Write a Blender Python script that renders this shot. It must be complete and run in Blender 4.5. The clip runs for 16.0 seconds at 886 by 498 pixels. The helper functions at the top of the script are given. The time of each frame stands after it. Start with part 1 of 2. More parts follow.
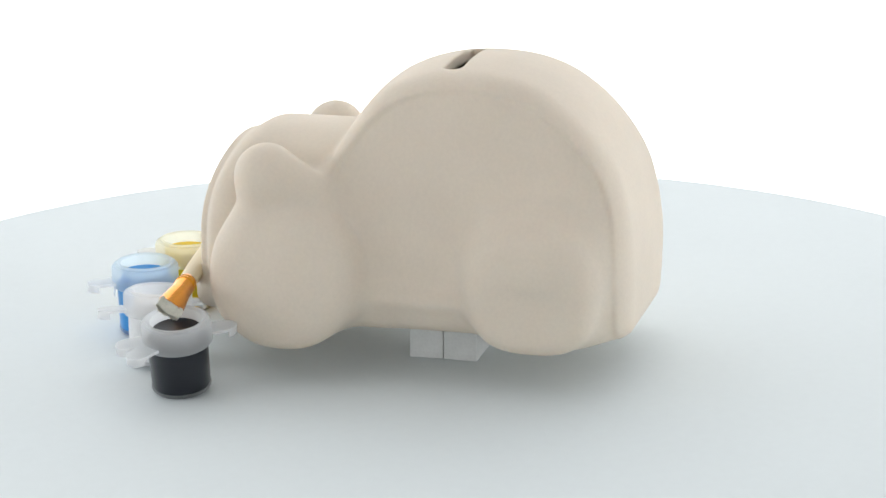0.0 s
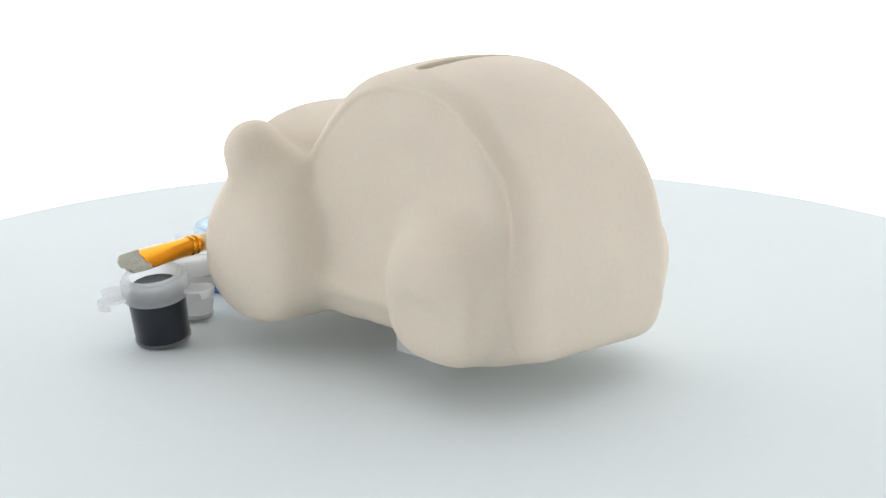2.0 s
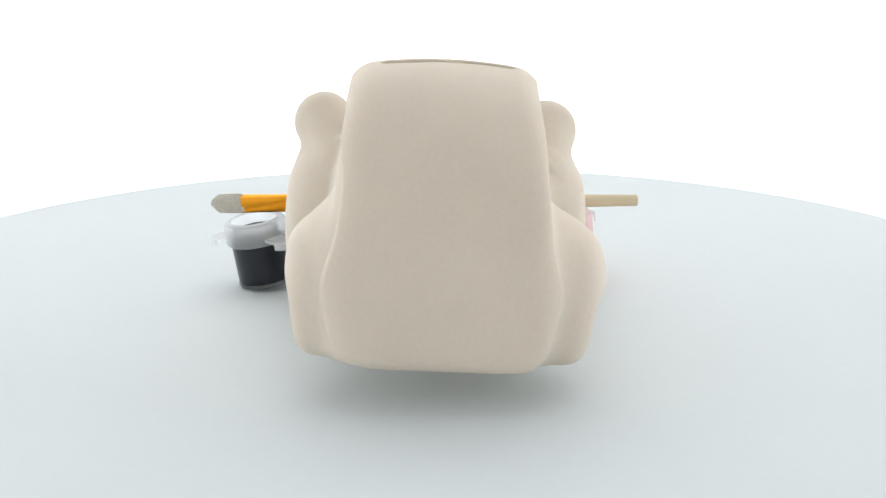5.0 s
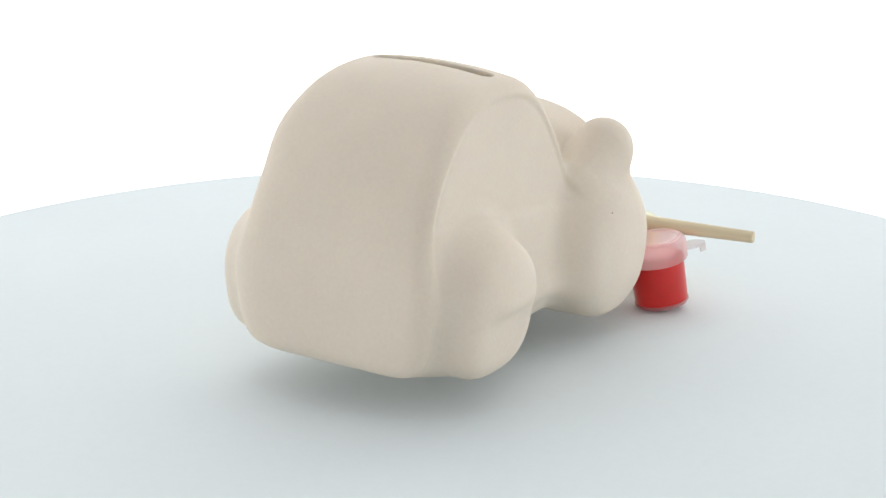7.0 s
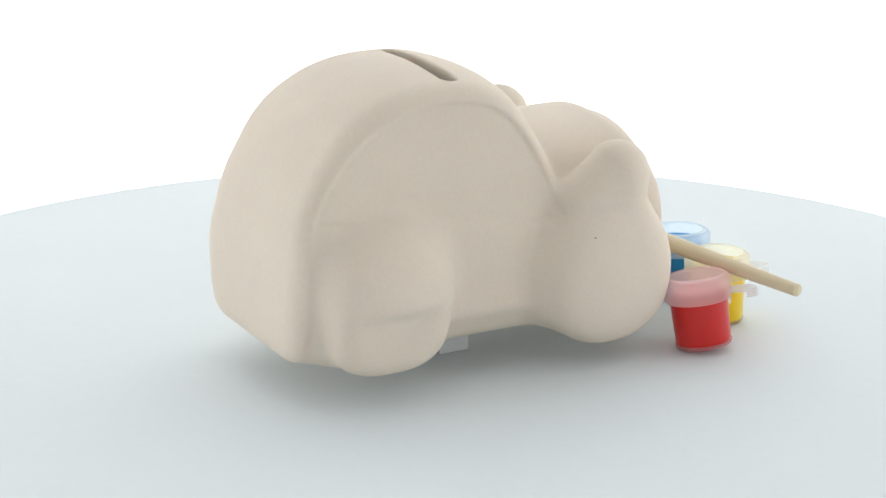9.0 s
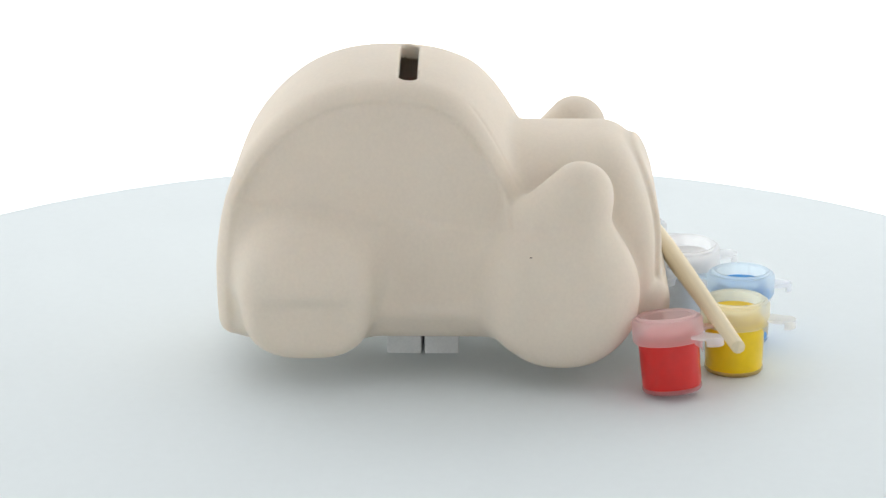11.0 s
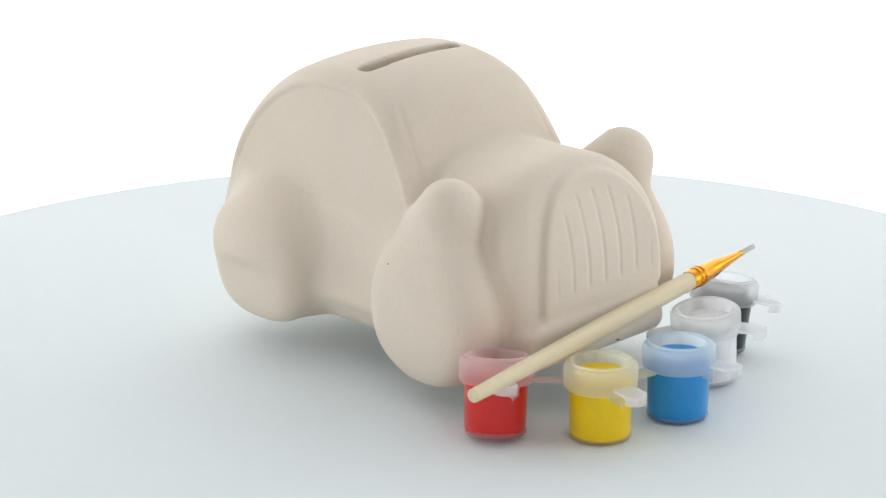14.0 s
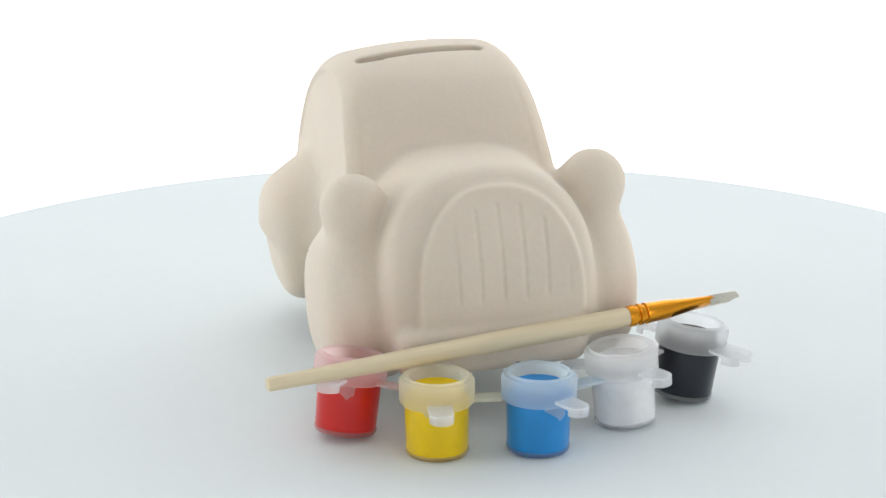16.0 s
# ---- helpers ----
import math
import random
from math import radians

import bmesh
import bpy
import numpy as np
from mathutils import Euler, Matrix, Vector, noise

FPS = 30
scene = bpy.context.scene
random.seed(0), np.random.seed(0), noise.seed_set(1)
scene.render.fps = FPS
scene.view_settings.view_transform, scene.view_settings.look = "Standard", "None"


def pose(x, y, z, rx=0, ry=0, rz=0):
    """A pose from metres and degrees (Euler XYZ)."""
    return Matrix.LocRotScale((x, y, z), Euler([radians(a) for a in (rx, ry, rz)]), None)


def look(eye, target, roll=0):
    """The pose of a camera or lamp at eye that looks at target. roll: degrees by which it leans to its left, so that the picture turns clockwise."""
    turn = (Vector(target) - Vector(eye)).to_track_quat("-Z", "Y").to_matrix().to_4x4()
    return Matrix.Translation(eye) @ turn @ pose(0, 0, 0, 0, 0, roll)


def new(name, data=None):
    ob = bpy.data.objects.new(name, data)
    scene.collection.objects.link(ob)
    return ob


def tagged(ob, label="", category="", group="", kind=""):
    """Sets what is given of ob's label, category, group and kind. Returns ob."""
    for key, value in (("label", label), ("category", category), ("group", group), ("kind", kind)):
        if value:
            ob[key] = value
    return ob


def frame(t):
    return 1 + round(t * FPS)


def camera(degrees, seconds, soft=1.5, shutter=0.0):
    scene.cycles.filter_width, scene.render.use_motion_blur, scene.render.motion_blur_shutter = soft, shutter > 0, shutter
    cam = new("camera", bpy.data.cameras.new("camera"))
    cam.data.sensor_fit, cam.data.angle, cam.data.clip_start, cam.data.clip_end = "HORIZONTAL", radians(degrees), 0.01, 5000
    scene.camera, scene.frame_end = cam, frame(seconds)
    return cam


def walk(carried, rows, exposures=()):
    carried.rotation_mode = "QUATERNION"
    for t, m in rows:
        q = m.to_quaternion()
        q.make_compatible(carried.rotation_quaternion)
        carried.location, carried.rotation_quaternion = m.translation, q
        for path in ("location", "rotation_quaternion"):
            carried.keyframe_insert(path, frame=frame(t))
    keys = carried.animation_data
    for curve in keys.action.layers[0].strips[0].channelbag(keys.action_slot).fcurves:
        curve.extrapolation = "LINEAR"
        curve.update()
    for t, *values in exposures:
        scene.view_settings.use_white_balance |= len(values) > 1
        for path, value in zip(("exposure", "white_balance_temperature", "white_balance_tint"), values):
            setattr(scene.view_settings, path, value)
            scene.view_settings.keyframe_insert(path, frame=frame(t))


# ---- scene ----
# ---- camera: fixed on a tripod, long lens, looking down at the turntable ----
cam = camera(20.0, 16.0, soft=1.5)
EYE = pose(0.0, -0.8, 0.2698, 90 - 16.472, 0, -0.117) @ pose(0, 0, 0, 0, 0, -0.281)
walk(cam, [(0.0, EYE), (16.0, EYE)])

# ---- light: a white product studio with a glowing sweep, an overhead softbox and added fill ----
world = bpy.data.worlds.new("studio_world")
world.use_nodes = True
world.node_tree.nodes["Background"].inputs["Color"].default_value = (0.93, 0.97, 1.0, 1)
world.node_tree.nodes["Background"].inputs["Strength"].default_value = 0.25
scene.world = world
scene.view_settings.exposure = 0.0


def area_lamp(name, eye, target, sx, sy, watts, colour):
    data = bpy.data.lights.new(name, "AREA")
    data.shape, data.size, data.size_y = "RECTANGLE", sx, sy
    data.energy, data.color = watts, colour
    ob = new(name, data)
    ob.matrix_world = look(eye, target)
    return ob


area_lamp("overhead_softbox_light", (0.0, 0.40, 1.30), (0, 0.02, 0), 2.0, 1.4, 0.65, (0.96, 0.98, 1.0))
# side and front lamps are unseen fill, added to lift the shadows
area_lamp("side_fill_light_west", (-1.25, -0.1, 0.26), (0, 0, 0.02), 1.0, 0.5, 3.5, (0.96, 0.98, 1.0))
area_lamp("side_fill_light_east", (1.25, -0.1, 0.26), (0, 0, 0.02), 1.0, 0.5, 3.5, (0.96, 0.98, 1.0))
area_lamp("front_fill_light", (0.0, -1.6, 0.30), (0, 0, 0.02), 2.0, 0.6, 2.4, (1.0, 0.98, 0.95))


# ---- materials ----
def material(name, colour, rough=0.5, metal=0.0, grain=0.0, grain_size=0.002, stain=0.0, stain_size=0.03,
             bump=0.0, transmission=0.0, subsurface=0.0, coat=0.0, emission=0.0, ior=1.5, stretch=(1, 1, 1)):
    m = bpy.data.materials.new(name)
    m.use_nodes = True
    nt, b = m.node_tree, m.node_tree.nodes["Principled BSDF"]
    b.inputs["Roughness"].default_value = rough
    b.inputs["Metallic"].default_value = metal
    b.inputs["IOR"].default_value = ior
    b.inputs["Transmission Weight"].default_value = transmission
    b.inputs["Coat Weight"].default_value = coat
    if subsurface:
        b.inputs["Subsurface Weight"].default_value = subsurface
        b.inputs["Subsurface Radius"].default_value = (1.0, 0.8, 0.6)
        b.inputs["Subsurface Scale"].default_value = 0.003
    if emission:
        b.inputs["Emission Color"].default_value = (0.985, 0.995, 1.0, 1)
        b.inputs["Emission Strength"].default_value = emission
    coord = nt.nodes.new("ShaderNodeTexCoord")
    mapping = nt.nodes.new("ShaderNodeMapping")
    mapping.inputs["Scale"].default_value = stretch
    nt.links.new(coord.outputs["Object"], mapping.inputs["Vector"])

    def noise_node(size, detail):
        n = nt.nodes.new("ShaderNodeTexNoise")
        n.inputs["Scale"].default_value = 1.0 / size
        n.inputs["Detail"].default_value = detail
        nt.links.new(mapping.outputs["Vector"], n.inputs["Vector"])
        return n

    fine, broad = noise_node(grain_size, 4), noise_node(stain_size, 3)
    mixed = None
    for node, amount in ((fine, grain), (broad, stain)):
        ramp = nt.nodes.new("ShaderNodeMapRange")
        ramp.inputs["From Min"].default_value, ramp.inputs["From Max"].default_value = 0.3, 0.7
        ramp.inputs["To Min"].default_value, ramp.inputs["To Max"].default_value = 1 - amount, 1 + amount * 0.3
        nt.links.new(node.outputs["Fac"], ramp.inputs["Value"])
        mul = nt.nodes.new("ShaderNodeVectorMath")
        mul.operation = "SCALE"
        nt.links.new(ramp.outputs["Result"], mul.inputs["Scale"])
        if mixed is None:
            mul.inputs[0].default_value = colour
        else:
            nt.links.new(mixed.outputs["Vector"], mul.inputs[0])
        mixed = mul
    nt.links.new(mixed.outputs["Vector"], b.inputs["Base Color"])
    if bump:
        bn = nt.nodes.new("ShaderNodeBump")
        bn.inputs["Strength"].default_value = 0.6
        bn.inputs["Distance"].default_value = bump
        nt.links.new(fine.outputs["Fac"], bn.inputs["Height"])
        nt.links.new(bn.outputs["Normal"], b.inputs["Normal"])
    return m


BISQUE = material("bisque_ceramic", (0.80, 0.71, 0.593), 0.82, grain=0.03, grain_size=0.0012, stain=0.05, stain_size=0.035, bump=0.00004, subsurface=0.25)
DISC = material("white_turntable_laminate", (0.80, 0.862, 0.878), 0.75, grain=0.01, grain_size=0.004, stain=0.02, stain_size=0.12, ior=1.35)
SWEEP = material("glowing_white_sweep", (0.9, 0.9, 0.9), 0.6, grain=0.01, stain=0.01, stain_size=0.4, emission=0.97)
WALL = material("white_studio_paint", (0.8, 0.8, 0.8), 0.8, grain=0.03, grain_size=0.01, stain=0.03, stain_size=0.5)
SPECK = material("dark_clay_mark", (0.09, 0.03, 0.02), 0.8, grain=0.2)
BLOCK = material("white_foam_block", (0.88, 0.90, 0.90), 0.7, grain=0.05, grain_size=0.0008, stain=0.05, stain_size=0.006, bump=0.0001)
WOOD = material("pale_birch_wood", (0.80, 0.69, 0.47), 0.6, grain=0.10, grain_size=0.006, stain=0.12, stain_size=0.02, bump=0.00004, stretch=(0.12, 3.0, 3.0))
GOLD = material("gold_anodised_aluminium", (0.82, 0.34, 0.025), 0.24, metal=1.0, grain=0.04, grain_size=0.001, stain=0.06, stain_size=0.006)
BRISTLE = material("cream_bristle", (0.97, 0.94, 0.80), 0.7, grain=0.15, grain_size=0.0006, stain=0.05, stain_size=0.004, subsurface=0.5)


def frosted(name, colour):
    """Milky thin plastic: part of the light goes straight through, part is scattered through, the rest comes back."""
    m = material(name, colour, 0.35, grain=0.03, stain=0.05, stain_size=0.006)
    nt = m.node_tree
    b, out = nt.nodes["Principled BSDF"], nt.nodes["Material Output"]
    tl, tp = nt.nodes.new("ShaderNodeBsdfTranslucent"), nt.nodes.new("ShaderNodeBsdfTransparent")
    tl.inputs["Color"].default_value = (*colour, 1)
    tp.inputs["Color"].default_value = tuple(0.5 + 0.5 * c for c in colour) + (1,)
    a, c = nt.nodes.new("ShaderNodeMixShader"), nt.nodes.new("ShaderNodeMixShader")
    a.inputs[0].default_value, c.inputs[0].default_value = 0.80, 0.48
    nt.links.new(b.outputs[0], a.inputs[1])
    nt.links.new(tl.outputs[0], a.inputs[2])
    nt.links.new(a.outputs[0], c.inputs[1])
    nt.links.new(tp.outputs[0], c.inputs[2])
    nt.links.new(c.outputs[0], out.inputs["Surface"])
    return m


FROST = {}
FOOT = {}
PAINT = {}
CUP = {}
for key, paint, frost in (("red", (0.66, 0.016, 0.012), (0.98, 0.85, 0.85)), ("yellow", (0.90, 0.62, 0.0), (0.97, 0.965, 0.86)),
                          ("blue", (0.015, 0.27, 0.68), (0.86, 0.94, 0.985)), ("white", (0.88, 0.89, 0.90), (0.96, 0.965, 0.97)),
                          ("black", (0.006, 0.008, 0.015), (0.92, 0.94, 0.955))):
    FROST[key] = frosted("frosted_plastic_" + key, frost)
    FOOT[key] = frosted("tinted_plastic_" + key, tuple(0.75 * a + 0.25 * b for a, b in zip(frost, paint)))
    PAINT[key] = material("tempera_" + key, paint, 0.30, grain=0.03, grain_size=0.001, stain=0.06, stain_size=0.005, bump=0.00006)
    CUP[key] = material("filled_clear_cup_" + key, paint, 0.28, grain=0.02, stain=0.08, stain_size=0.008, coat=0.05)


# ---- mesh helpers ----
def part(name, bm, mat, parent=None, label="", smooth=True, angle=40):
    me = bpy.data.meshes.new(name)
    bmesh.ops.recalc_face_normals(bm, faces=bm.faces)
    if smooth:
        for f in bm.faces:
            f.smooth = True
        for e in bm.edges:
            if len(e.link_faces) == 2 and e.calc_face_angle(0) > radians(angle):
                e.smooth = False
    bm.to_mesh(me)
    bm.free()
    me.materials.append(mat)
    ob = new(name, me)
    ob.parent = parent
    if label:
        ob["label"] = label
    return ob


def lathe(profile, n=48, closed=False):
    """Turns a profile of (radius, height) round z."""
    bm = bmesh.new()
    rings = []
    for r, z in profile:
        if r < 1e-7:
            rings.append([bm.verts.new((0, 0, z))])
        else:
            rings.append([bm.verts.new((r * math.cos(2 * math.pi * i / n), r * math.sin(2 * math.pi * i / n), z)) for i in range(n)])
    pairs = list(zip(rings, rings[1:])) + ([(rings[-1], rings[0])] if closed else [])
    for a, b in pairs:
        for i in range(n):
            j = (i + 1) % n
            q = [a[i % len(a)], a[j % len(a)], b[j % len(b)], b[i % len(b)]]
            u = []
            for v in q:
                if v not in u:
                    u.append(v)
            if len(u) > 2:
                bm.faces.new(u)
    return bm


def block(sx, sy, sz, m=Matrix(), bevel=0.0006, segments=2):
    bm = bmesh.new()
    bmesh.ops.create_cube(bm, size=1, matrix=Matrix.Diagonal((sx, sy, sz, 1)))
    bmesh.ops.bevel(bm, geom=list(bm.edges), offset=bevel, segments=segments, affect="EDGES", profile=0.6)
    bm.transform(m)
    return bm


def tube(sections, n=24):
    """Skins elliptic sections (x, half width along y, half height along z, dy, dz) along x."""
    bm = bmesh.new()
    rings = []
    for x, a, b, dy, dz in sections:
        rings.append([bm.verts.new((x, dy + a * math.cos(2 * math.pi * i / n), dz + b * math.sin(2 * math.pi * i / n))) for i in range(n)])
    for r, s in zip(rings, rings[1:]):
        for i in range(n):
            bm.faces.new((r[i], r[(i + 1) % n], s[(i + 1) % n], s[i]))
    bm.faces.new(rings[0])
    bm.faces.new(rings[-1])
    return bm


# ---- the studio ----
def studio():
    # sweep: a floor that curves up into a wall, emission added to keep it white
    bm = bmesh.new()
    line = [(0.40, -0.10)] + [(0.40 + 0.9 * math.sin(a), 0.80 - 0.9 * math.cos(a)) for a in np.linspace(0.05, math.pi / 2, 24)] + [(1.30, 2.2)]
    cols = [[bm.verts.new((x, y, z)) for x in np.linspace(-1.9, 1.9, 9)] for y, z in line]
    for a, b in zip(cols, cols[1:]):
        for i in range(8):
            bm.faces.new((a[i], a[i + 1], b[i + 1], b[i]))
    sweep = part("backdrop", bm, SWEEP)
    tagged(sweep, "seamless white sweep behind the turntable, glow put into its material", "backdrop", kind="structure")
    for name, m, sx, sy, sz in (("floor", pose(0, -0.75, -0.151), 3.9, 2.296, 0.1), ("wall_south", pose(0, -1.95, 1.05), 3.9, 0.1, 2.3), ("wall_west", pose(-1.95, -0.3, 1.05), 0.1, 3.2, 2.3),
                                ("wall_east", pose(1.95, -0.3, 1.05), 0.1, 3.2, 2.3), ("ceiling", pose(0, -0.3, 2.25), 4.0, 3.4, 0.1)):
        ob = part(name, block(sx, sy, sz, bevel=0.004), WALL)
        ob.matrix_world = m
        tagged(ob, "plain white painted studio surface", name.split("_")[0], kind="structure")


studio()

# ---- the turntable ----
RIM, THICK, DISC_TOP = 0.2415, 0.016, -0.0006
turntable = tagged(new("turntable"), "round white motorised turntable with a smooth top", "turntable")
e = 0.004
prof = [(0, 0), (RIM - e, 0)] + [(RIM - e + e * math.sin(a), -e + e * math.cos(a)) for a in np.linspace(0.2, math.pi / 2, 6)] + [(RIM, -THICK), (0, -THICK)]
part("disc", lathe(prof, 160), DISC, turntable)
part("pedestal", lathe([(0, -THICK), (0.09, -THICK), (0.09, -0.098), (0.11, -0.0995), (0, -0.0995)], 64), WALL, turntable, "white round motor base")

# ---- the money bank: one ceramic body worked out as a blended solid, in millimetres ----
CX = 1.0          # its middle plane beside the turntable's axis
LEAN = 2.6         # it stands slightly askew on its blocks


def smin(a, b, k):
    h = np.clip(0.5 + 0.5 * (b - a) / k, 0, 1)
    return b * (1 - h) + a * h - k * h * (1 - h)


def smax(a, b, k):
    return -smin(-a, -b, k)


def ellipsoid(x, y, z, c, r):
    k0 = np.sqrt(((x - c[0]) / r[0]) ** 2 + ((y - c[1]) / r[1]) ** 2 + ((z - c[2]) / r[2]) ** 2)
    k1 = np.sqrt(((x - c[0]) / r[0] ** 2) ** 2 + ((y - c[1]) / r[1] ** 2) ** 2 + ((z - c[2]) / r[2] ** 2) ** 2) + 1e-6
    return k0 * (k0 - 1) / k1


def rounded_box(x, y, z, c, h, r):
    q = [np.abs(v - cc) - hh + r for v, cc, hh in zip((x, y, z), c, h)]
    out = np.sqrt(sum(np.maximum(v, 0) ** 2 for v in q))
    return out + np.minimum(np.maximum(np.maximum(q[0], q[1]), q[2]), 0) - r


def capsule(x, y, z, a, b, ra, rb):
    a, b = np.array(a, float), np.array(b, float)
    d = b - a
    t = np.clip(((x - a[0]) * d[0] + (y - a[1]) * d[1] + (z - a[2]) * d[2]) / (d @ d), 0, 1)
    return np.sqrt((x - a[0] - t * d[0]) ** 2 + (y - a[1] - t * d[1]) ** 2 + (z - a[2] - t * d[2]) ** 2) - (ra + t * (rb - ra))


def superellipse(p, q, a, b, n):
    rr = (np.abs(p / a) ** n + np.abs(q / b) ** n + 1e-9) ** (1 / n)
    return (rr - 1) * np.minimum(a, b) * np.sqrt(p * p + q * q + 1) / (np.sqrt((p / a) ** 2 + (q / b) ** 2 + 1e-6) * min(a, b) + 1e-6)


def step(v, lo, hi):
    t = np.clip((v - lo) / (hi - lo), 0, 1)
    return t * t * (3 - 2 * t)


def bank_fields(x, y, z):
    """Distance fields of the bank's parts at points of its own space (front is -y)."""
    ax = np.abs(x)
    f = {}
    # cabin: an arched profile, narrower towards the roof, with side windows sunk a little
    arch = superellipse(y - 15.5, np.maximum(z - 30, -6), 54.3, 68.7, 2.35)
    arch = smax(arch, (-0.94 * (y + 17.4 + 0.08 * x) + 0.341 * (z - 94)), 9)
    arch = arch + 0.003 * x * x * step(z, 60, 90) - 0.5
    half = 37.3 - 0.105 * np.clip(z - 40, 0, 80) - 2.0 * step(z, 80, 105) - 0.38 * np.clip(25 - z, 0, 12)
    pane = step(-arch, 3.2, 5.8) * (1 - 0.45 * step(54.5 - z + 0.12 * y, 0, 2.5) * step(-x, 0, 4))
    side = ax - half + 1.6 * pane
    cabin = smax(arch, side, 8 + 7 * step(y, 34, 62) * step(88 - z, 0, 20) * step(x, -12, 12))
    pillar = np.exp(-((ax - half + 6.5) / 1.0) ** 2) * step(z, 58, 64) * step(92 - z, 0, 5) * step(-y, 4, 8)
    cabin = cabin + 0.3 * pillar
    under = 15.6 - 2.8 * step(y, 20, 45)
    cabin = smax(cabin, under - z, 7)
    # hood: a barrel in front of the cabin
    hood = superellipse(x - 1.5, z - 38, 33.8, 37.3, 2.6)
    nose = -71.5 + 0.009 * np.clip(z - 42, 0, 60) ** 2
    hood = smax(hood, nose + 1.2 - y, 8)
    hood = smax(hood, y + 5, 6)
    hood = smax(hood, 13 - z, 8)
    # grille: an arched plate with upright grooves
    plate = superellipse(x - 4, z - 34, 26, 37.5, 2.4)
    grille = smax(smax(plate, nose - 1.3 - y, 1.6), y + 58, 2)
    grille = smax(grille, 30.5 - z, 1.5)
    groove = np.minimum(1.0, np.maximum(0, 1 - np.abs((x - 4 + 3.5) % 7 - 3.5) / 1.0)) * step(-plate, 4, 6) * step(z, 36, 39)
    grille = grille + 0.5 * groove
    bumper = rounded_box(x, y, z, (0, -62, 23), (30, 13.5, 8), 5)
    sill = rounded_box(x, y, z, (0, 0, 25.5), (33, 60, 9.8), 7)
    board = rounded_box(x, y, z, (0, 0, 25.5), (38.0, 38, 2.4), 2.0)
    f["body"] = smin(smin(cabin, sill, 10), board, 5)
    f["hood"] = hood
    f["grille"] = grille
    f["bumper"] = bumper
    for s, side_name in ((-1, "a"), (1, "b")):
        xs = x * s
        front = ellipsoid(xs, y, z, (39.1 + 1.0 * s, -40, 32), (12.4, 24.8, 26))
        front = smax(front, 16 - z, 7)
        rear = ellipsoid(xs, y, z, (32.2 - 1.4 * s, 40, 37.5), (18.3 - 1.2 * s, 23.8, 21))
        rear = smax(rear, 33.0 - z, 4)
        tyre = ((np.abs((y + 40.5) / 22) ** 2.3 + np.abs((z - 30) / 22.5) ** 2.3) ** (1 / 2.3) - 1) * 22
        wf = smax(smax(tyre, xs - (49.6 + 0.8 * s), 10), 24 - xs, 6)
        tread = ((np.abs((y - 40.5) / 20.8) ** 2.7 + np.abs((z - 30) / 19.5) ** 2.7) ** (1 / 2.7) - 1) * 19.5
        wr = smax(smax(tread, xs - (47.8 - 1.7 * s) + 0.10 * np.clip(30 - z, 0, 30), 8), 10 - xs, 2)
        bulb = capsule(xs, y, z, (38.4 + 2.2 * s, -46, 64), (34.5, -33.5, 56), 10.4, 8.0)
        stem = capsule(xs, y, z, (38.2 + 1.6 * s, -47.5, 58), (39 + 0.8 * s, -51, 34), 7.6, 10)
        lamp = smin(bulb, stem, 4)
        f["front_fender_" + side_name], f["rear_fender_" + side_name] = front, rear
        f["front_wheel_" + side_name], f["rear_wheel_" + side_name] = wf, wr
        f["headlight_" + side_name] = lamp
    return f


BLEND = {"hood": 3.5, "grille": 1.5, "bumper": 2, "front_fender": 9, "rear_fender": 8, "front_wheel": 5, "rear_wheel": 5, "headlight": 4}


def bank_solid(x, y, z):
    f = bank_fields(x, y, z)
    d = f["body"]
    late = ("hood", "grille", "bumper")
    for key, v in sorted(f.items(), key=lambda kv: kv[0] in late):
        if key != "body":
            d = smin(d, v, BLEND[key[:-2] if key[-2] == "_" else key])
    # coin slot through the roof into the hollow
    slot = rounded_box(x, y - 0.018 * x, z, (-1.0, 9, 100), (21.5, 3.0, 22), 2.8)
    hollow = np.maximum(rounded_box(x, y, z, (0, 20, 62), (27, 40, 36), 12), f["body"] + 4.5)
    d = smax(d, -slot, 0.8)
    return np.maximum(d, -hollow), f


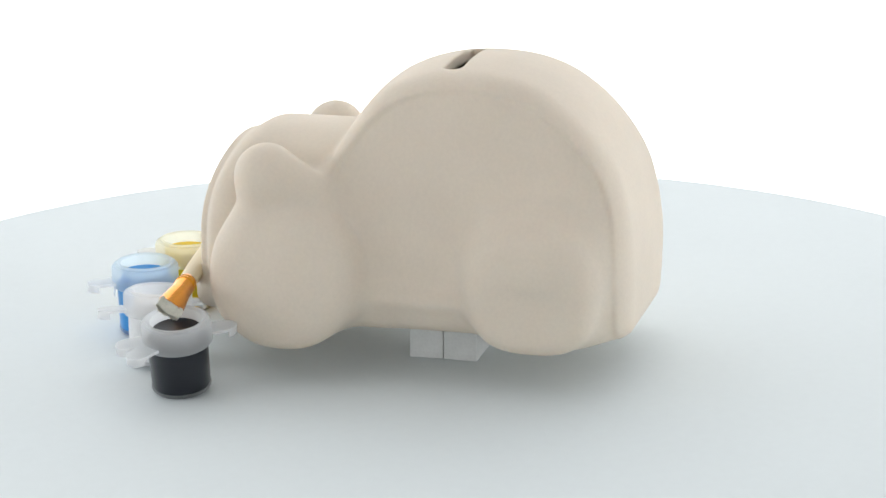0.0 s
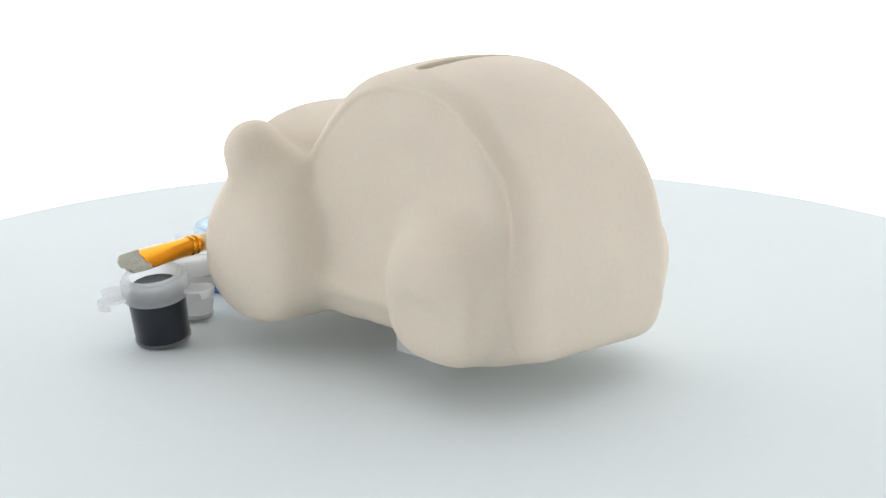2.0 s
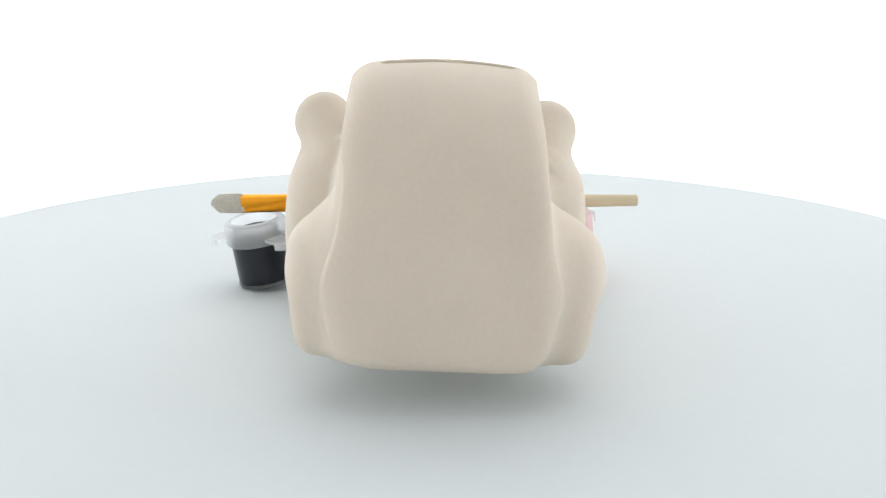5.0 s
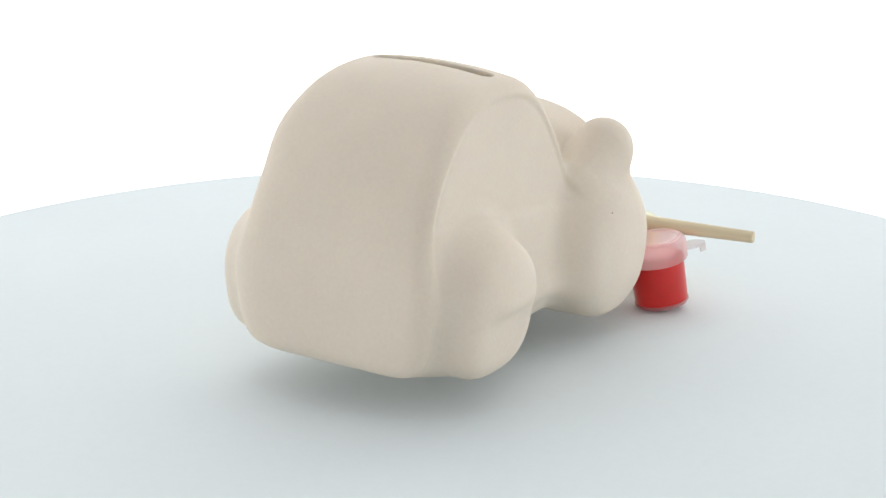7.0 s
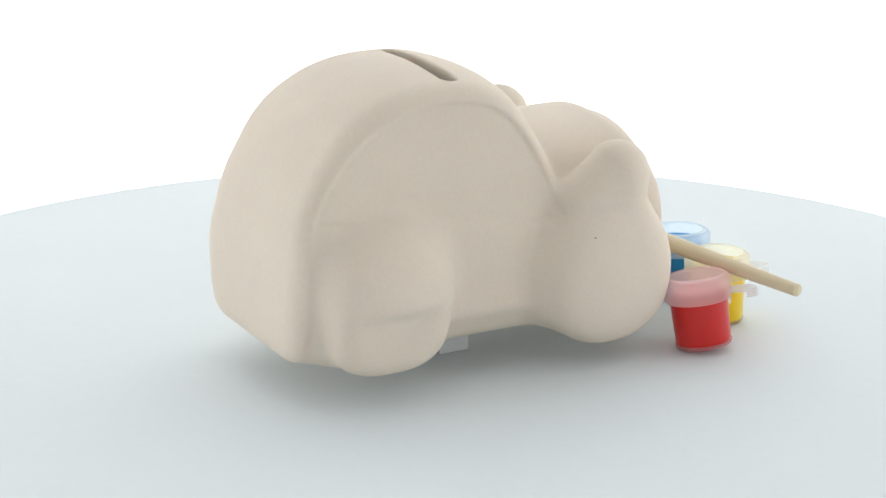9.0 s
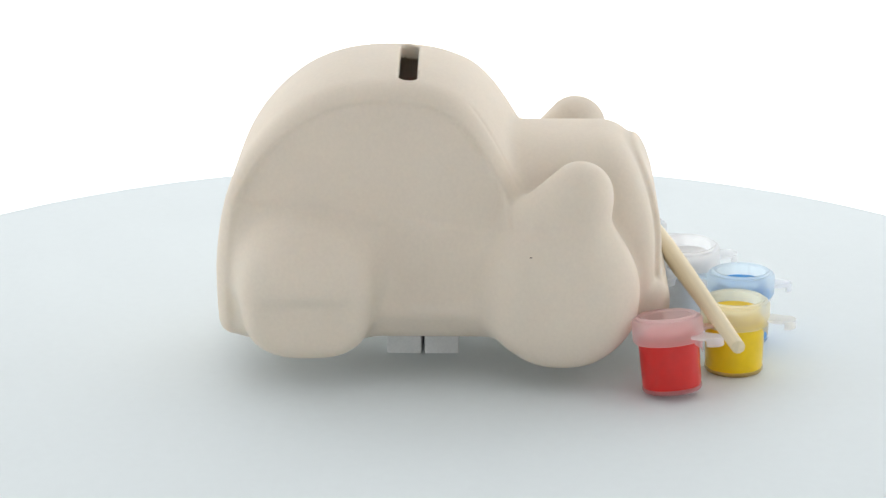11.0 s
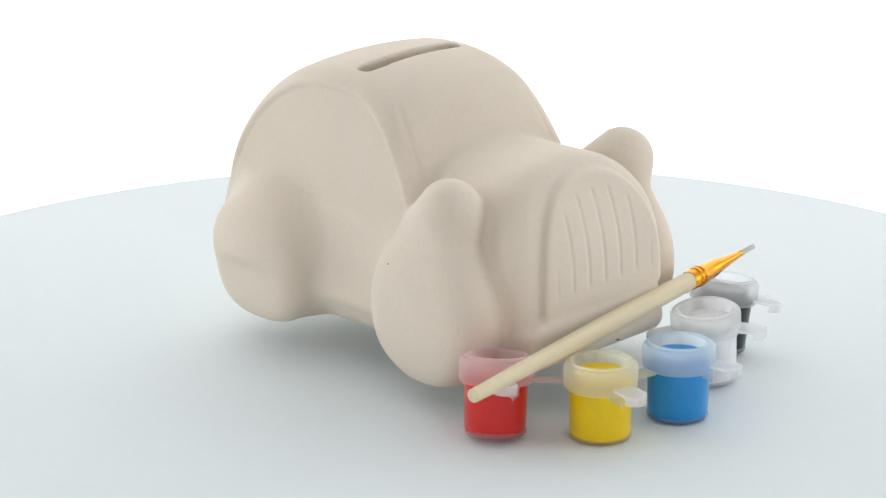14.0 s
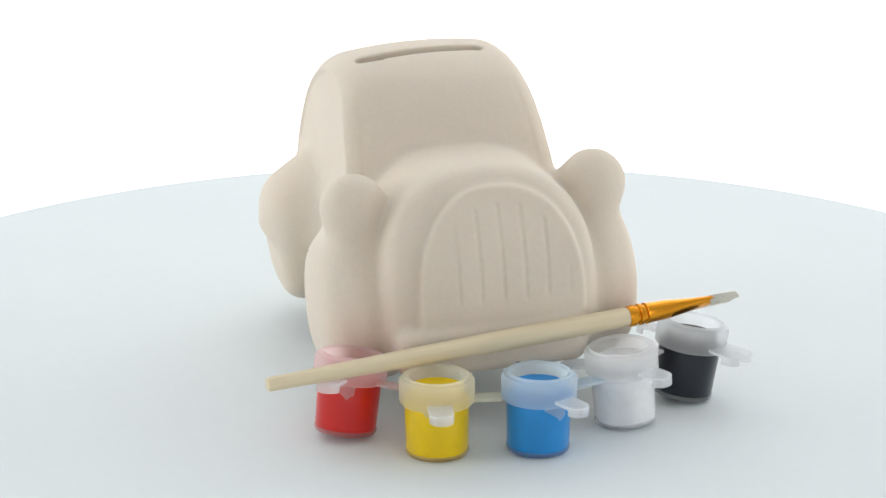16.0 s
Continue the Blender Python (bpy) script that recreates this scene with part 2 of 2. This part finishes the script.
def money_bank():
    h = 1.0
    xs, ys, zs = np.arange(-58, 58.1, h), np.arange(-86, 82, h), np.arange(6, 108, h)
    x, y, z = np.meshgrid(xs, ys, zs, indexing="ij")
    d, _ = bank_solid(x, y, z)
    inside = d < 0
    corner = lambda a, i, j, k: a[i:a.shape[0] - 1 + i, j:a.shape[1] - 1 + j, k:a.shape[2] - 1 + k]
    idx = [(i, j, k) for i in (0, 1) for j in (0, 1) for k in (0, 1)]
    count = sum(corner(inside, *c).astype(int) for c in idx)
    cell = (count > 0) & (count < 8)
    num = np.full(cell.shape, -1)
    num[cell] = np.arange(cell.sum())
    at = np.argwhere(cell)
    p = np.stack([xs[at[:, 0]], ys[at[:, 1]], zs[at[:, 2]]], 1) + h / 2
    for _ in range(6):  # settle the points onto the surface
        v = bank_solid(*p.T)[0]
        g = np.stack([bank_solid(*(p + o).T)[0] - bank_solid(*(p - o).T)[0] for o in np.eye(3) * 0.35], 1) / 0.7
        move = g * (v / np.maximum((g * g).sum(1), 0.15))[:, None]
        p = p - np.clip(move, -h, h) * 0.7
    faces = []
    for axis in range(3):
        sl0, sl1 = [slice(None)] * 3, [slice(None)] * 3
        sl0[axis], sl1[axis] = slice(0, -1), slice(1, None)
        a, b = inside[tuple(sl0)], inside[tuple(sl1)]
        e = np.argwhere(a != b)
        o1, o2 = [(1, 2), (2, 0), (0, 1)][axis]
        ok = (e[:, o1] > 0) & (e[:, o2] > 0)
        e = e[ok]
        q = []
        for s1, s2 in ((1, 1), (0, 1), (0, 0), (1, 0)):
            c = e.copy()
            c[:, o1] -= s1
            c[:, o2] -= s2
            q.append(num[c[:, 0], c[:, 1], c[:, 2]])
        q = np.stack(q, 1)
        flip = ~inside[tuple(e.T)]
        q[flip] = q[flip][:, ::-1]
        faces.append(q)
    faces = np.concatenate(faces)
    v, f = bank_solid(*p.T)
    g = np.stack([bank_solid(*(p + o).T)[0] - bank_solid(*(p - o).T)[0] for o in np.eye(3) * 0.5], 1)
    g /= np.linalg.norm(g, axis=1)[:, None] + 1e-9
    keys = list(f)
    owner = np.argmin(np.stack([f[k] for k in keys], 1), 1)[faces[:, 0]]
    root = tagged(new("money_bank"), "unpainted cream bisque ceramic car money bank with a coin slot", "money bank")
    words = {"body": "cream ceramic cabin with a coin slot", "hood": "rounded cream ceramic hood", "grille": "arched grille with shallow upright grooves",
             "headlight": "bulging round headlight"}
    for n, key in enumerate(keys):
        fs = faces[owner == n]
        if not len(fs):
            continue
        used, back = np.unique(fs, return_inverse=True)
        kind = key[:-2] if key[-2] == "_" else key
        me = bpy.data.meshes.new(kind)
        me.from_pydata((p[used] / 1000).tolist(), [], back.reshape(-1, 4).tolist())
        me.polygons.foreach_set("use_smooth", [True] * len(me.polygons))
        me.normals_split_custom_set_from_vertices(g[used].tolist())
        me.materials.append(BISQUE)
        ob = new(kind, me)
        ob.parent = root
        if kind in words:
            ob["label"] = words[kind]
    return root


bank = money_bank()
BANK_AT = pose(CX / 1000, 0, 0) @ pose(0, 0, 0.0136) @ pose(0, 0, 0, 0, -LEAN, 0) @ pose(0, 0, -0.0135)


def speck(at, way, size):
    """A small dark mark in the clay, where a line from at along way meets the surface."""
    m = BANK_AT.inverted()
    p, d = m @ Vector(at) * 1000, m.to_3x3() @ Vector(way)
    for _ in range(60):
        v = float(bank_solid(*[np.array([c]) for c in p])[0][0])
        p = p + d * v * 0.7
    bm = bmesh.new()
    bmesh.ops.create_uvsphere(bm, u_segments=10, v_segments=6, radius=0.5)
    turn = d.to_track_quat("Z", "Y").to_matrix().to_4x4()
    bm.transform(Matrix.Translation(p / 1000) @ turn @ Matrix.Diagonal((size, size * 0.45, 0.0003, 1)))
    part("clay_speck", bm, SPECK, bank, "tiny dark brown mark in the clay")


speck((-0.075, -0.0305, 0.045), (1, 0, 0), 0.0009)
speck((0.0078, -0.095, 0.0180), (0, 1, 0), 0.0015)


# ---- the two white blocks under it ----
def support_block(name_label):
    ob = tagged(new("support_block"), name_label, "block", "blocks under the money bank")
    part("foam_body", block(0.022, 0.0114, 0.0144, pose(0, 0, 0.0072), 0.0007), BLOCK, ob)
    return ob


block_a = support_block("small white foam block under the money bank")
block_b = support_block("small white foam block under the money bank")
BLOCK_AT = (pose(0.0025, -0.0010, DISC_TOP, 0, 0, 1.5), pose(0.0025, 0.0110, DISC_TOP, 0, 0, -1))


# ---- paint pots of a broken-open strip ----
def tab_rim(reach, half):
    """The outline of a tab with a rounded end: straight sides from the collar, then a half circle."""
    return [(0.0, -half)] + [(reach + half * math.cos(a), half * math.sin(a)) for a in np.linspace(-math.pi / 2, math.pi / 2, 11)] + [(0.0, half)]


def tongue(reach, half, thick, m):
    bm = bmesh.new()
    rim = tab_rim(reach, half)
    top, low = [[bm.verts.new((x, y, z)) for x, y in rim] for z in (0.0, -thick)]
    bm.faces.new(top)
    bm.faces.new(low[::-1])
    for i in range(len(rim)):
        k = (i + 1) % len(rim)
        bm.faces.new((top[i], low[i], low[k], top[k]))
    bm.transform(m)
    return bm


def tab_lip(reach, half, thick, drop, m):
    """The turned-down edge round a tab's end."""
    bm = bmesh.new()
    outer, inner = tab_rim(reach, half)[1:-1], tab_rim(reach, half - thick)[1:-1]
    rows = [[bm.verts.new((x, y, z)) for x, y in line] for line, z in ((outer, -0.0001), (outer, -drop), (inner, -drop), (inner, -0.0001))]
    for a, b in zip(rows, rows[1:] + rows[:1]):
        for i in range(len(a) - 1):
            bm.faces.new((a[i], a[i + 1], b[i + 1], b[i]))
    for i in (0, -1):
        bm.faces.new([row[i] for row in rows])
    bm.transform(m)
    return bm


def paint_pot(colour, label, tabs, strap, flap=None):
    pot = tagged(new("paint_pot"), label, "paint pot", "five paint pots in a row")
    R, r0, top = 0.0097, 0.0093, 0.0232
    # cup full of paint, standing on a clear foot
    cup = part("cup", lathe([(0, 0.0008), (r0 - 0.0016, 0.0008), (r0 - 0.0005, 0.0012), (r0, 0.0022), (R, 0.0165), (0, 0.0165)]), CUP[colour], pot)
    part("foot", lathe([(0, 0.0), (r0 - 0.0014, 0.0), (r0 - 0.0004, 0.0004), (r0 + 0.0002, 0.0012), (r0 + 0.0002, 0.0018), (r0 - 0.0002, 0.0017), (r0 - 0.0006, 0.0011), (r0 - 0.0016, 0.0007), (0, 0.0007)]),
         FOOT[colour], cup, "clear plastic foot")
    Ro, Ri = 0.0112, 0.0082
    collar = part("collar", lathe([(R + 0.0001, 0.0152), (Ro - 0.0006, 0.0152), (Ro, 0.0159), (Ro + 0.0001, 0.0215), (Ro - 0.0005, 0.0224), (Ro - 0.0016, 0.0226),
                                   (Ro - 0.0018, top), (Ri + 0.0006, top), (Ri, top - 0.0005), (Ri - 0.0003, 0.0167), (R - 0.0012, 0.0166)], closed=True),
                  FROST[colour], pot, "frosted translucent plastic collar")
    level = {"yellow": 0.0192, "red": 0.0176}.get(colour, 0.0190)
    part("paint", lathe([(0, level), (Ri - 0.0024, level + 0.0001), (Ri - 0.0004, level + 0.0006), (Ri - 0.0004, 0.0169), (0, 0.0169)]), PAINT[colour], pot, colour + " paint surface")
    for turn in tabs:
        m = pose(0, 0, 0, 0, 0, turn) @ pose(0.0100, 0, 0.0176, 0, 3, 0)
        part("hinge_tab", tongue(0.0062, 0.0036, 0.0009, m), FROST["white"], collar)
        part("tab_lip", tab_lip(0.0062, 0.0036, 0.0008, 0.0026, m), FROST["white"], collar)
    if flap is not None:  # torn film hanging from the collar over the cup
        bm = bmesh.new()
        rows_f = []
        for k in range(5):
            zz = 0.0162 - 0.0011 * k
            row = []
            for j in range(9):
                u = (j - 4) / 4
                reach = (0.36, 0.36, 0.33, 0.22, 0.05)[k]
                ang = radians(flap) + u * reach + (0.10 if k > 2 else 0)
                rr = 0.0107 + 0.0003 * math.sin(3 * u + k)
                row.append(bm.verts.new((rr * math.cos(ang), rr * math.sin(ang), zz - 0.0005 * math.sin(2.3 * u + 1))))
            rows_f.append(row)
        for ra, rb in zip(rows_f, rows_f[1:]):
            for j in range(8):
                bm.faces.new((ra[j], ra[j + 1], rb[j + 1], rb[j]))
        bmesh.ops.solidify(bm, geom=list(bm.faces), thickness=0.0004)
        part("torn_film", bm, FROST["white"], collar, "torn white film below the collar")
    if strap:
        turn, length = strap
        m = pose(0, 0, 0, 0, 0, turn) @ pose(0.0108 + length / 2, 0, 0.0160)
        part("connecting_strap", block(length + 0.001, 0.0056, 0.0010, m, 0.0003), FROST[colour], collar)
    for piece in pot.children_recursive:
        piece.data.transform(Matrix.Diagonal((1, 1, 1.065, 1)))
    return pot


POTS = [("red", -46.8, -75.6, -5.2, 7.1), ("yellow", -23.0, -96.8, 0, 0), ("blue", 6.8, -101.2, 0, 1.0), ("white", 39.2, -85.3, 0, -5.0), ("black", 62.6, -68.4, 0, 9.0)]
pots = []
for i, (colour, px, py, tx, ty) in enumerate(POTS):
    tabs = {"red": (-125,), "yellow": (-98,), "blue": (-62,), "white": (-62, 150), "black": (-60, -30, 128)}[colour]
    strap = None
    if i + 1 < len(POTS):
        dx, dy = POTS[i + 1][1] - px, POTS[i + 1][2] - py
        gap = math.hypot(dx, dy) / 1000 - 0.0222
        strap = (math.degrees(math.atan2(dy, dx)), max(0.002, gap))
    words = {"red": "tilted pot of red paint with a pink frosted collar", "yellow": "pot of yellow paint with a frosted collar", "blue": "pot of blue paint with a frosted collar",
             "white": "pot of white paint with a frosted collar", "black": "tilted pot of black paint with a frosted collar"}[colour]
    lift = DISC_TOP + 0.0078 * math.sin(radians(math.hypot(tx, ty)))
    pots.append((paint_pot(colour, words, tabs, strap, {"red": -112, "yellow": -106, "blue": -76}.get(colour)), pose(px / 1000, py / 1000, lift, tx, ty, 0)))


# ---- the brush lying across the pots ----
def paint_brush():
    brush = tagged(new("paint_brush"), "flat paint brush with a pale wooden handle and gold ferrule", "paint brush")
    L = 0.119
    hs = [(0.0, 0.0017), (0.0003, 0.0021), (0.015, 0.0023), (0.04, 0.0027), (0.075, 0.0032), (0.10, 0.0032), (L, 0.0029)]
    part("handle", tube([(x, r, r, 0, 0) for x, r in hs]), WOOD, brush, "pale unvarnished wooden handle")
    fs = [(L - 0.001, 0.0031, 0.0031), (L, 0.0033, 0.0033), (L + 0.0012, 0.0034, 0.0034), (L + 0.0016, 0.0028, 0.0028), (L + 0.0024, 0.0028, 0.0028), (L + 0.0028, 0.0034, 0.0034), (L + 0.0036, 0.0034, 0.0034), (L + 0.0040, 0.0028, 0.0028), (L + 0.0048, 0.0028, 0.0028), (L + 0.0052, 0.0034, 0.0034),
          (L + 0.006, 0.0032, 0.0032), (L + 0.012, 0.0034, 0.0030), (L + 0.019, 0.0039, 0.0021), (L + 0.0275, 0.0043, 0.0012)]
    part("ferrule", tube([(x, a, b, 0, 0) for x, a, b in fs], 32), GOLD, brush, "crimped gold metal ferrule")
    rnd = random.Random(4)
    bm = bmesh.new()
    for i in range(320):
        u, w = rnd.uniform(-1, 1), rnd.uniform(-1, 1)
        x0, x1 = L + 0.0265, L + 0.0275 + 0.0108 * rnd.uniform(0.85, 1.0) * (1 - 0.28 * u * u)
        spread = 0.93 + rnd.uniform(-0.10, 0.10)
        ya, za, yb, zb = 0.0040 * u, 0.0009 * w, 0.0040 * u * spread, 0.0009 * w * 0.7 + rnd.uniform(-0.0002, 0.0002)
        r = 0.00026
        ring = [[bm.verts.new((xx, yy + k * r * math.cos(a), zz + k * r * math.sin(a))) for a in (0, 2.1, 4.2)] for xx, yy, zz, k in ((x0, ya, za, 1), (x1, yb, zb, 0.5))]
        for j in range(3):
            bm.faces.new((ring[0][j], ring[0][(j + 1) % 3], ring[1][(j + 1) % 3], ring[1][j]))
    core = [(L + 0.0265, 0.0040, 0.0010), (L + 0.031, 0.0040, 0.0009), (L + 0.0328, 0.0034, 0.0006), (L + 0.0340, 0.0020, 0.0002)]
    rings = [[bm.verts.new((x, a * math.cos(2 * math.pi * i / 16), b * math.sin(2 * math.pi * i / 16))) for i in range(16)] for x, a, b in core]
    for ra, rb in zip(rings, rings[1:]):
        for i in range(16):
            bm.faces.new((ra[i], ra[(i + 1) % 16], rb[(i + 1) % 16], rb[i]))
    bm.faces.new(rings[-1])
    part("bristles", bm, BRISTLE, brush, "short cream bristles")
    return brush


brush = paint_brush()
B0, B1 = Vector((-0.0731, -0.0936, 0.0240)), Vector((0.0437, -0.0728, 0.0293))
axis = (B1 - B0).normalized()
wide = Vector((0, 0.83, -0.56))
wide = (wide - axis * wide.dot(axis)).normalized()
thin = axis.cross(wide)
BRUSH_AT = Matrix.Translation(B0) @ Matrix((axis, wide, thin)).transposed().to_4x4()

# ---- the turn ----
TURN = [(0.0, 255.47), (1.0, 239.94), (2.0, 224.74), (3.0, 209.72), (4.0, 194.75), (5.0, 179.75), (6.0, 164.66), (7.0, 149.48), (8.0, 134.21), 
        (9.0, 118.88), (10.0, 103.52), (11.0, 88.17), (12.0, 72.90), (13.0, 57.72), (14.0, 42.68), (15.0, 27.78), (16.0, 13.02)]


def motions():
    riders = [(turntable, pose(0.0025, 0.0025, DISC_TOP)), (bank, BANK_AT), (block_a, BLOCK_AT[0]), (block_b, BLOCK_AT[1]), (brush, BRUSH_AT)] + pots
    for thing, at in riders:
        walk(thing, [(t, pose(0, 0, 0, 0, 0, a) @ at) for t, a in TURN])


motions()
